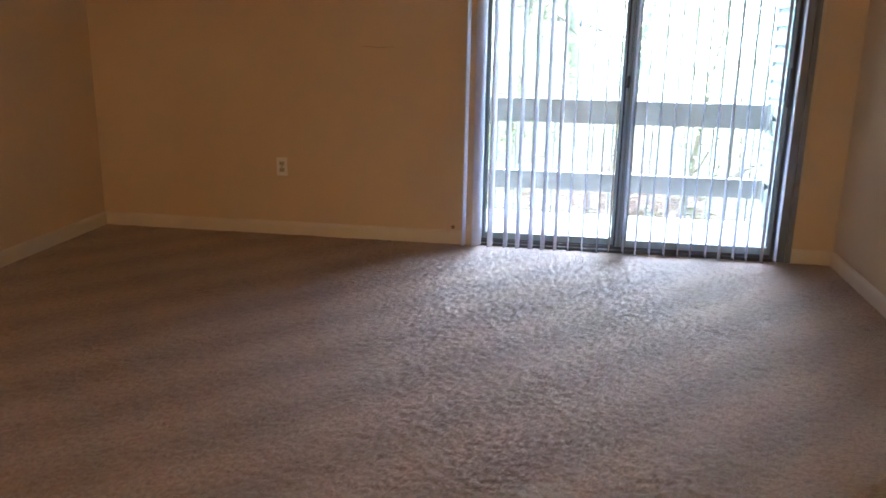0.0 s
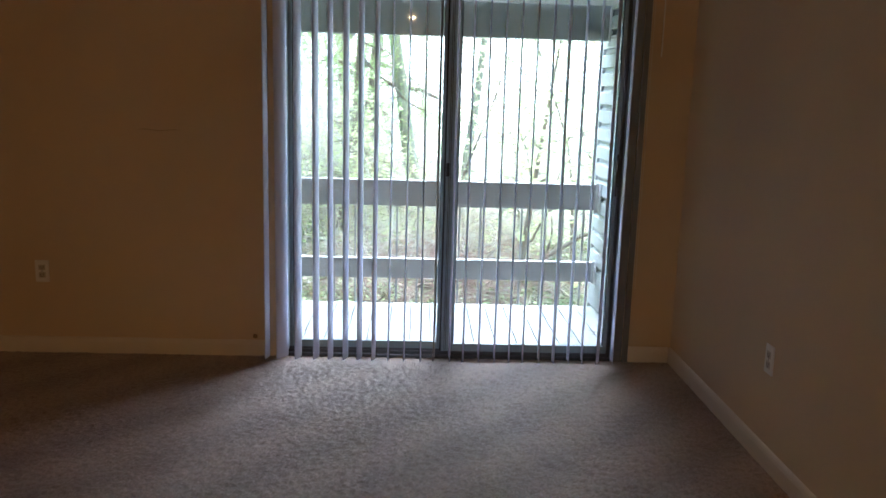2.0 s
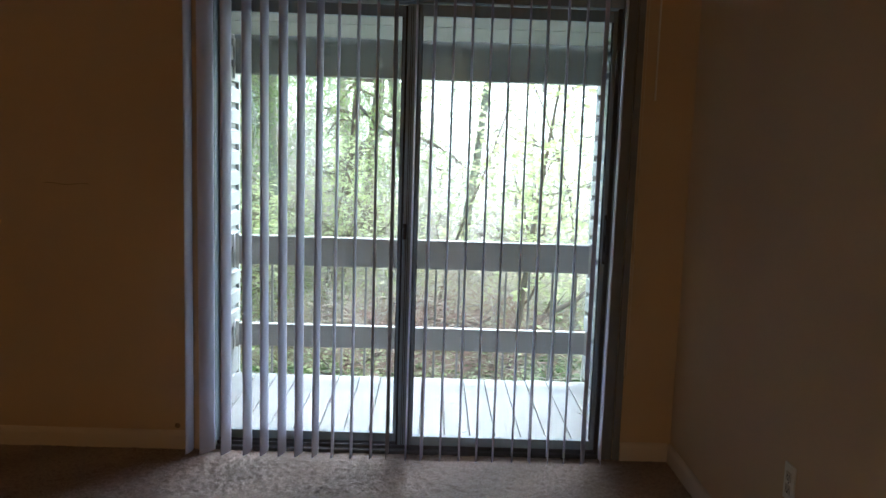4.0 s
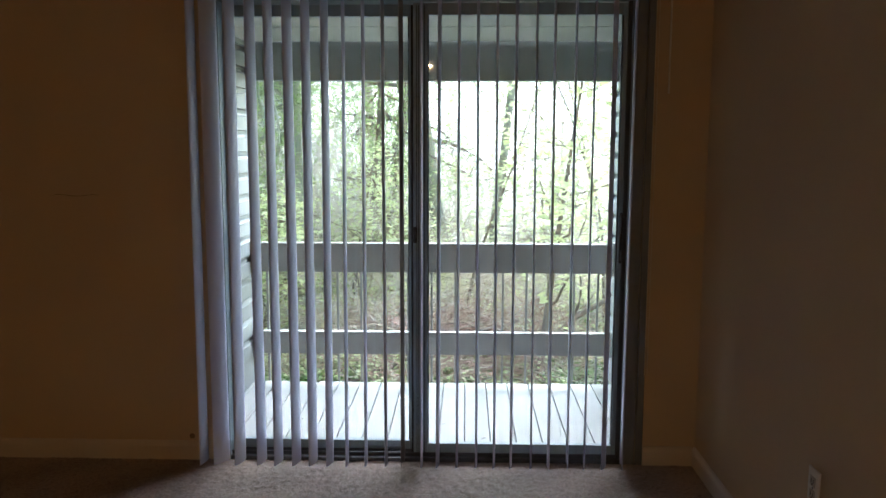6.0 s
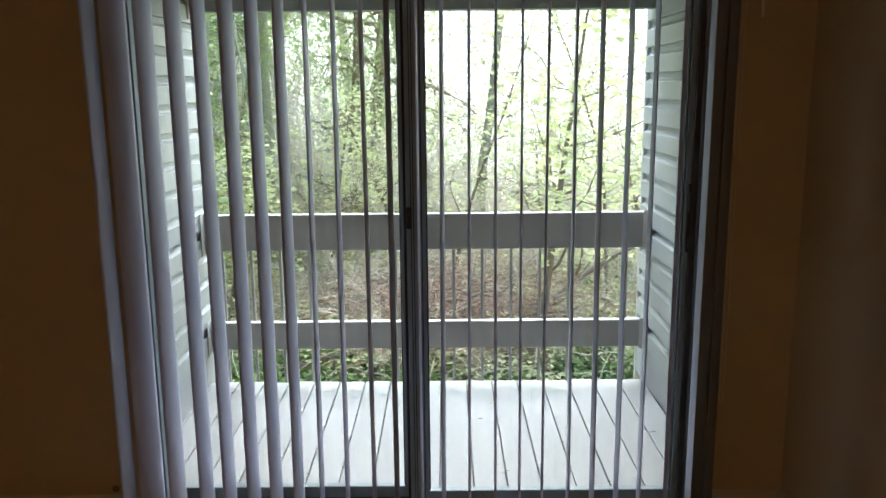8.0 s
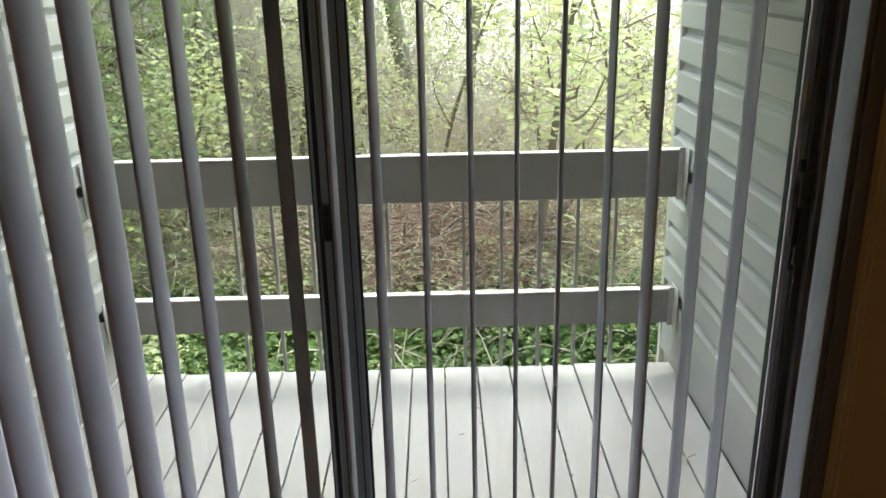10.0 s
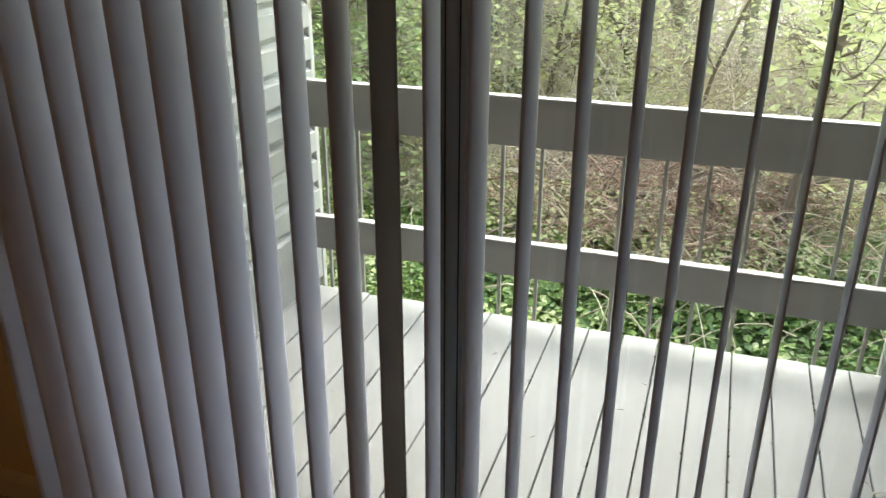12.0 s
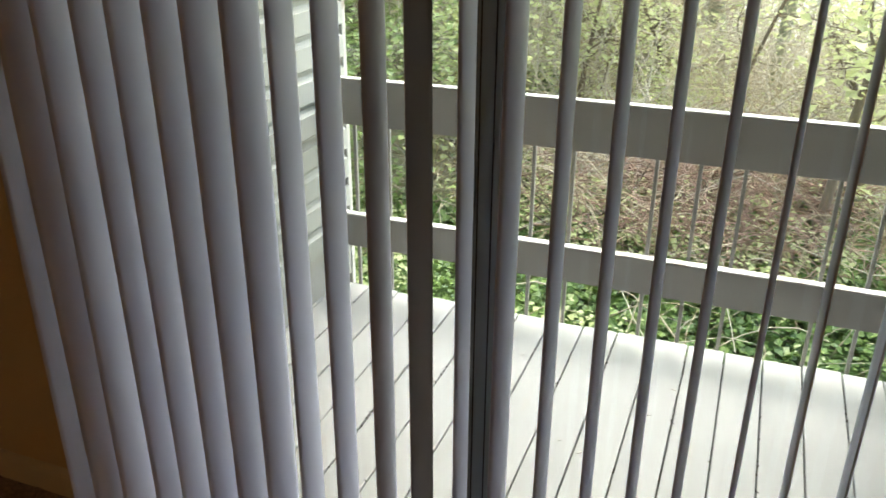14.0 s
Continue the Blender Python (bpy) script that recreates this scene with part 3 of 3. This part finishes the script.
gv, gf = [], []
ys = [-60, -20, -9, 0.3] + [1.5 + 0.4 * i for i in range(50)] + [24, 30, 40, 60, 120, 400, 2000]
xs = [-2000, -400, -100, -40, -20, -14] + [-10 + 0.5 * i for i in range(41)] + [14, 20, 40, 100, 400, 2000]
for yy in ys:
    for xx in xs:
        gv.append((xx, yy, ground_z(xx, min(yy, 60)) if abs(xx) < 500 else ground_z(0, min(yy, 60))))
nx = len(xs)
for j in range(len(ys) - 1):
    for i in range(nx - 1):
        gf.append((j * nx + i, j * nx + i + 1, (j + 1) * nx + i + 1, (j + 1) * nx + i))
tagged(raw_mesh("ground", gv, gf, SOIL, True), "rising bank of leaf litter and soil", "ground", kind="structure")


def leaves(name, pts, size, mat, rnd, parent=None, droop=0.0, shape=2):
    """Many small folded leaves at the points, one mesh."""
    vs, fs = [], []
    for p in pts:
        a, t = rnd.uniform(0, math.tau), rnd.uniform(-0.7, 0.7) - droop
        s = size * rnd.uniform(0.6, 1.35)
        d = Vector((math.cos(a) * math.cos(t), math.sin(a) * math.cos(t), math.sin(t)))
        w = d.cross(Vector((rnd.uniform(-0.5, 0.5), rnd.uniform(-0.5, 0.5), 1))).normalized() * s * 0.5
        up = w.cross(d).normalized() * s * 0.18
        n = len(vs)
        p = Vector(p)
        vs += [p, p + d * s * 0.45 + w * (1 if shape == 2 else 0.35) + up, p + d * s, p + d * s * 0.45 - w * (1 if shape == 2 else 0.35) + up]
        fs += [(n, n + 1, n + 2), (n, n + 2, n + 3)]
    ob = raw_mesh(name, vs, fs, mat)
    if parent:
        ob.parent = parent
    return ob


def strands(name, lines, mat, parent=None):
    """Thin three-sided stems, one mesh."""
    vs, fs = [], []
    for pts, r0, r1 in lines:
        m = len(pts)
        base = len(vs)
        for i, p in enumerate(pts):
            d = (pts[min(i + 1, m - 1)] - pts[max(i - 1, 0)])
            d = d.normalized() if d.length > 1e-6 else Vector((0, 0, 1))
            s = d.cross(Vector((0.31, 0.74, 0.6))).normalized()
            u = d.cross(s)
            r = r0 + (r1 - r0) * i / (m - 1)
            for q in range(3):
                vs.append(p + r * (math.cos(q * 2.094) * s + math.sin(q * 2.094) * u))
        for i in range(m - 1):
            for q in range(3):
                a, b = base + i * 3 + q, base + i * 3 + (q + 1) % 3
                fs.append((a, b, b + 3, a + 3))
    ob = raw_mesh(name, vs, fs, mat, True)
    if parent:
        ob.parent = parent
    return ob


def wander(p, d, length, steps, rnd, bend=0.4, sag=0.0):
    pts = [Vector(p)]
    d = Vector(d).normalized()
    for _ in range(steps):
        d = (d + Vector((rnd.gauss(0, bend), rnd.gauss(0, bend), rnd.gauss(0, bend) - sag))).normalized()
        pts.append(pts[-1] + d * length / steps)
    return pts


def in_view(rnd, y0, y1):
    """A place on the bank that the door can look out to."""
    y = y0 + (y1 - y0) * rnd.random() ** 0.8
    return rnd.uniform(-0.62 * y - 1.2, 0.26 * y + 2.2), y


rnd = random.Random(21)
pts = []
for i in range(95000):
    x, y = in_view(rnd, 2.3, 5.1) if i < 54000 else in_view(rnd, 1.9, 10)
    if (i < 54000 and noise.noise(Vector((x * 1.3, y * 1.3, 4))) > -0.5) or (i >= 54000 and noise.noise(Vector((x * 0.8, y * 0.8, 9))) > 0.12):
        pts.append((x, y, ground_z(x, y) + rnd.uniform(0.0, 0.2)))
tagged(leaves("ivy_cover", pts, 0.055, IVY, rnd, droop=-0.1), "dark green ivy covering the bank", "ivy", kind="stuff")
pts = []
for _ in range(42000):
    x, y = in_view(rnd, 2.2, 9.5)
    if noise.noise(Vector((x * 0.9, y * 0.9, 30))) > 0.02:
        pts.append((x, y, ground_z(x, y) + rnd.uniform(0.05, 0.42)))
tagged(leaves("weed_cover", pts, 0.045, SPRING, rnd), "fresh yellow-green weeds between the ivy", "weeds", kind="stuff")

lines = []
for _ in range(5200):
    x, y = in_view(rnd, 3.2, 11)
    if noise.noise(Vector((x * 0.6, y * 0.6, 50))) < 0.02 or (y < 4.5 and rnd.random() < 0.78):
        continue
    a = rnd.uniform(0, math.tau)
    lines.append((wander((x, y, ground_z(x, y) + rnd.uniform(0.05, 0.35)), (math.cos(a), 0.6 * math.sin(a), rnd.uniform(0.1, 1.5)), rnd.uniform(0.5, 1.7) * (1 + 0.12 * max(y - 5, 0)), 8, rnd, 0.2, 0.2), rnd.uniform(0.003, 0.008), 0.002))
tagged(strands("dry_vine_tangle", lines, STRAW), "straw-coloured tangle of dry vines and stems", "vines", kind="stuff")
lines = []
for _ in range(1700):
    x, y = rnd.gauss(1.2, 0.8), rnd.uniform(4.5, 6.6)
    a = rnd.uniform(0, math.tau)
    lines.append((wander((x, y, ground_z(x, y) + rnd.uniform(0.1, 0.55)), (math.cos(a), math.sin(a), rnd.uniform(-0.1, 0.7)), rnd.uniform(0.25, 0.8), 6, rnd, 0.35, 0.15), rnd.uniform(0.003, 0.007), 0.002))
tagged(strands("brush_pile", lines, RUSSET), "reddish-brown heap of dead brush", "brush", kind="stuff")
lines = []
for _ in range(2000):
    x, y = in_view(rnd, 5.5, 12)
    a = rnd.uniform(0, math.tau)
    lines.append((wander((x, y, ground_z(x, y)), (0.7 * math.cos(a), 0.7 * math.sin(a), 1), rnd.uniform(1.2, 3.2), 10, rnd, 0.3, 0.08), rnd.uniform(0.004, 0.010), 0.002))
tagged(strands("bare_thicket", lines, TWIG), "grey-brown thicket of bare arching twigs", "thicket", kind="stuff")


pts = []
for _ in range(19000):
    x, y = in_view(rnd, 6.4, 13)
    up = abs(rnd.gauss(0.0, 0.6)) + 0.1
    if x > 0.2 and y > 8:
        y = rnd.uniform(6.0, 8.0)
        up = abs(rnd.gauss(0.0, 1.0)) + 0.1
        if rnd.random() < 0.55:
            continue
    if noise.noise(Vector((x * 1.1, y * 1.1, 70 + up))) > 0.0:
        pts.append((x, y, ground_z(x, y) + up))
tagged(leaves("young_foliage", pts, 0.045, SPRING, rnd), "haze of small opening spring leaves in the thicket", "foliage", kind="stuff")


lines = []
for _ in range(5200):
    y = rnd.uniform(11.0, 26)
    x = rnd.uniform(-0.55 * y - 1, 0.3 * y + 2)
    a = rnd.uniform(0, math.tau)
    lines.append((wander((x, y, ground_z(x, y)), (0.5 * math.cos(a), 0.5 * math.sin(a), 1), rnd.uniform(1.5, 6.0) * (0.55 + y / 26), 9, rnd, 0.2, 0.02), 0.003 + 0.0006 * y, 0.002))
tagged(strands("far_thicket", lines, TWIG), "pale tangle of bare woodland stems down the slope", "thicket", kind="stuff")
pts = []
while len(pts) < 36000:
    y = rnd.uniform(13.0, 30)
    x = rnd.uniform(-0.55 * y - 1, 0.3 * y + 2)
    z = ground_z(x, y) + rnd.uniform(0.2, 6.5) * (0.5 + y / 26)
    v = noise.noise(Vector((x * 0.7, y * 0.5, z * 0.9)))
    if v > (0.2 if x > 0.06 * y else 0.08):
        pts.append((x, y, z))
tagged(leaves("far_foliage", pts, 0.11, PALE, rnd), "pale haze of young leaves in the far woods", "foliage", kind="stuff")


def fallen_branch(label, pts, radius, seed):
    """A dead limb lying in the brush, with stubs of side twigs."""
    q = random.Random(seed)
    bm = bmesh.new()
    a, b = Vector(pts[0]), Vector(pts[1])
    path = [a.lerp(b, i / 8) + Vector((q.gauss(0, 0.03), q.gauss(0, 0.03), q.gauss(0, 0.03))) for i in range(9)]
    add_tube(bm, path, [radius * (1 - 0.6 * i / 8) for i in range(9)], 7)
    for i in (2, 4, 5, 7):
        add_tube(bm, wander(path[i], (q.gauss(0, 1), q.gauss(0, 0.4), 1), q.uniform(0.3, 0.8), 5, q, 0.2), [radius * 0.4 * (1 - 0.17 * k) for k in range(6)], 5)
    return tagged(mesh_object("fallen_branch", bm, BARK, True), label, "branch", group="fallen branches")


fallen_branch("grey-brown dead limb lying across the brush", ((0.55, 5.2, -0.95), (1.75, 5.7, -0.62)), 0.035, 1)
fallen_branch("dark dead limb slanting out of the ivy", ((1.7, 5.6, -1.1), (3.0, 6.3, -0.35)), 0.06, 2)
fallen_branch("pale thin dead limb over the vines", ((-0.6, 4.6, -1.18), (0.5, 5.0, -0.9)), 0.022, 3)


def tree(label, at, height, lean, r, bark, leaf, size, leaf_count, seed, first=0.25, spread=0.45, droop=0.0, limbs=14, shape=2, clump=0.35):
    """Tapered trunk with forking limbs, and a loose crown of many small leaves."""
    rnd = random.Random(seed)
    e = empty("tree", label, "tree", group="trees on the bank", at=at)
    trunk = bmesh.new()
    axis = wander((0, 0, -0.15), (lean[0], lean[1], 1), height, 12, rnd, 0.05)
    add_tube(trunk, axis, [r * (1.25 if i == 0 else 1 - 0.86 * i / 12) for i in range(13)], 9)
    tips, twigs = [], []
    for _ in range(limbs):
        f = first + (1 - first) * rnd.random() ** 0.8
        i = min(int(f * 12), 11)
        p = axis[i].lerp(axis[i + 1], f * 12 - i)
        a = rnd.uniform(0, math.tau)
        ln = height * spread * (1.05 - f * 0.75) * rnd.uniform(0.6, 1.2)
        path = wander(p, (math.cos(a), math.sin(a), rnd.uniform(0.1, 0.9) - droop), ln, 8, rnd, 0.2, droop * 0.15)
        rr = r * (1 - 0.86 * f) * 0.5
        add_tube(trunk, path, [max(rr * (1 - 0.85 * q / 8), 0.003) for q in range(9)], 5)
        for q in range(2, 9):
            for _ in range(3):
                b = rnd.uniform(0, math.tau)
                tw = wander(path[q], (math.cos(b), math.sin(b), rnd.uniform(-0.4, 0.7) - droop), ln * rnd.uniform(0.12, 0.4), 4, rnd, 0.3, droop * 0.3)
                twigs.append((tw, max(rr * 0.2, 0.004), 0.0015))
                tips += tw[1:]
    part("trunk", trunk, bark, e, smooth=True)
    tagged(strands("twigs", twigs, bark, e), kind="stuff")
    if leaf_count:
        pts = [rnd.choice(tips) + Vector((rnd.gauss(0, clump), rnd.gauss(0, clump), rnd.gauss(0, clump) - abs(rnd.gauss(0, droop * 0.4)))) * 0.5 for _ in range(leaf_count)]
        leaves("crown", pts, size, leaf, rnd, e, droop, shape)
    return e


def on_bank(x, y):
    return (x, y, ground_z(x, y))


tree("small forked tree with fresh yellow-green leaves", on_bank(1.87, 5.0), 4.0, (0.12, 0.0), 0.045, BARK, SPRING, 0.085, 1700, 1, 0.22, 0.5, limbs=18)
tree("slender sapling with sparse spring leaves", on_bank(2.9, 6.6), 4.6, (-0.15, 0.05), 0.026, BARK, SPRING, 0.08, 800, 2, 0.15, 0.45)
tree("slender sapling with sparse spring leaves", on_bank(1.15, 7.6), 4.4, (0.15, 0.0), 0.024, BARK, SPRING, 0.075, 500, 3, 0.15, 0.45)
tree("mossy leaning trunk with thin high crown", on_bank(1.55, 10.5), 12, (0.04, 0.0), 0.09, MOSSY, SPRING, 0.08, 500, 4, 0.3, 0.25)
tree("mossy upright trunk behind the thicket", on_bank(0.85, 11.2), 12, (0.0, 0.0), 0.15, MOSSY, PALE, 0.09, 900, 5, 0.3, 0.25)
tree("dense evergreen tree with drooping feathery foliage", on_bank(-1.5, 9.0), 9.5, (0.02, 0.0), 0.13, MOSSY, GREEN, 0.085, 11000, 6, 0.12, 0.34, 0.5, 34, 1, 0.5)
tree("dense evergreen tree with drooping feathery foliage", on_bank(-3.9, 9.2), 9.5, (0.0, 0.0), 0.14, BARK, GREEN, 0.085, 11000, 7, 0.1, 0.36, 0.5, 34, 1, 0.5)
tree("dense evergreen tree with drooping feathery foliage", on_bank(-0.3, 12.5), 11, (0.0, 0.0), 0.14, BARK, GREEN, 0.09, 9000, 8, 0.15, 0.3, 0.45, 30, 1, 0.5)
tree("dense evergreen tree with drooping feathery foliage", on_bank(-0.35, 9.6), 7.0, (0.03, 0.0), 0.09, BARK, GREEN, 0.075, 11000, 9, 0.28, 0.36, 0.4, 34, 1, 0.5)
for i, (x, y, h, m, c) in enumerate(((-2.6, 6.2, 4.4, GREEN, 9000), (-1.3, 6.0, 2.0, SPRING, 2000), (-0.4, 7.2, 2.4, SPRING, 1300), (-3.6, 7.4, 4.6, GREEN, 8000),
                                     (-1.9, 4.6, 1.6, GREEN, 4000), (0.45, 8.4, 2.2, SPRING, 1500), (2.4, 8.0, 2.0, SPRING, 900), (3.6, 7.2, 2.2, SPRING, 1200))):
    tree("leafy understorey shrub in fresh green", on_bank(x, y), h, (0.05 - 0.02 * i, 0.0), 0.035, BARK, m, 0.06, int(0.9 * c), 30 + i, 0.08, 0.55, 0.1, 22, 2, 0.45)
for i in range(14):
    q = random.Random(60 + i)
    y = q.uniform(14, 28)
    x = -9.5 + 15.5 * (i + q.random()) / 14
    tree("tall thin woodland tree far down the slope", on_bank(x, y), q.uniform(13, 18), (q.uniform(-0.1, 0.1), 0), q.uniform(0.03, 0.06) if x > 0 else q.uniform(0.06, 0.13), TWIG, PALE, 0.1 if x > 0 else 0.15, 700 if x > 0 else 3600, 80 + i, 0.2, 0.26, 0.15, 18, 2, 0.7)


def neighbour_house(x1, y0, z0):
    """The corner of the next building, with a white eave and a slate-grey mansard above it."""
    e = empty("house", "grey neighbouring house with a white eave behind the trees", "house", at=(x1 - 3, y0, ground_z(x1 - 3, y0)))
    def hpart(name, bm, mat, parent=None, label=""):
        ob = part(name, bm, mat, parent or e, label)
        if parent is None:
            ob.matrix_parent_inverse = e.matrix_basis.inverted()
        return ob
    hpart("wall", box(x1 - 7, x1 - 0.02, y0 + 0.15, y0 + 6, -4, z0, 0.02), BEAMP)
    hpart("eave", box(x1 - 7.2, x1 + 0.06, y0 - 0.1, y0 + 6.2, z0 + 0.005, z0 + 0.34, 0.03), RAILTOP, label="white boxed eave")
    roof = bmesh.new()
    for i in range(7):
        add_box(roof, x1 - 7, x1 - 0.05 - 0.05 * i, y0 + 0.05 * i, y0 + 6, z0 + 0.345 + 0.3 * i, z0 + 0.64 + 0.3 * i, 0.01)
    hpart("roof", roof, SLATE, label="slate-grey lapped mansard")
    return e


neighbour_house(-4.25, 17.0, 1.64)
# added shell; its own glow makes the bright distance and lights the room
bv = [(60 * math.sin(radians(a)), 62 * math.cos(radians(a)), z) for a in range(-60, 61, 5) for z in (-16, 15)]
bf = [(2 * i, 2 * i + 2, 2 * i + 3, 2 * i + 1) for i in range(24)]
tagged(raw_mesh("backdrop", bv, bf, glow("glowing backdrop", (0.97, 1.0, 0.95), 1.1)), "added glowing backdrop, bright as an overcast sky, beyond the trees", "backdrop", kind="structure")
cable = bmesh.new()
add_tube(cable, [Vector((-9 + 2 * i, 16 + 0.2 * i, 3.6 + 0.006 * (i - 5) ** 2)) for i in range(11)], [0.012] * 11, 6)
tagged(mesh_object("utility_cable", cable, RUBBER), "black utility cable strung through the woods", "cable")
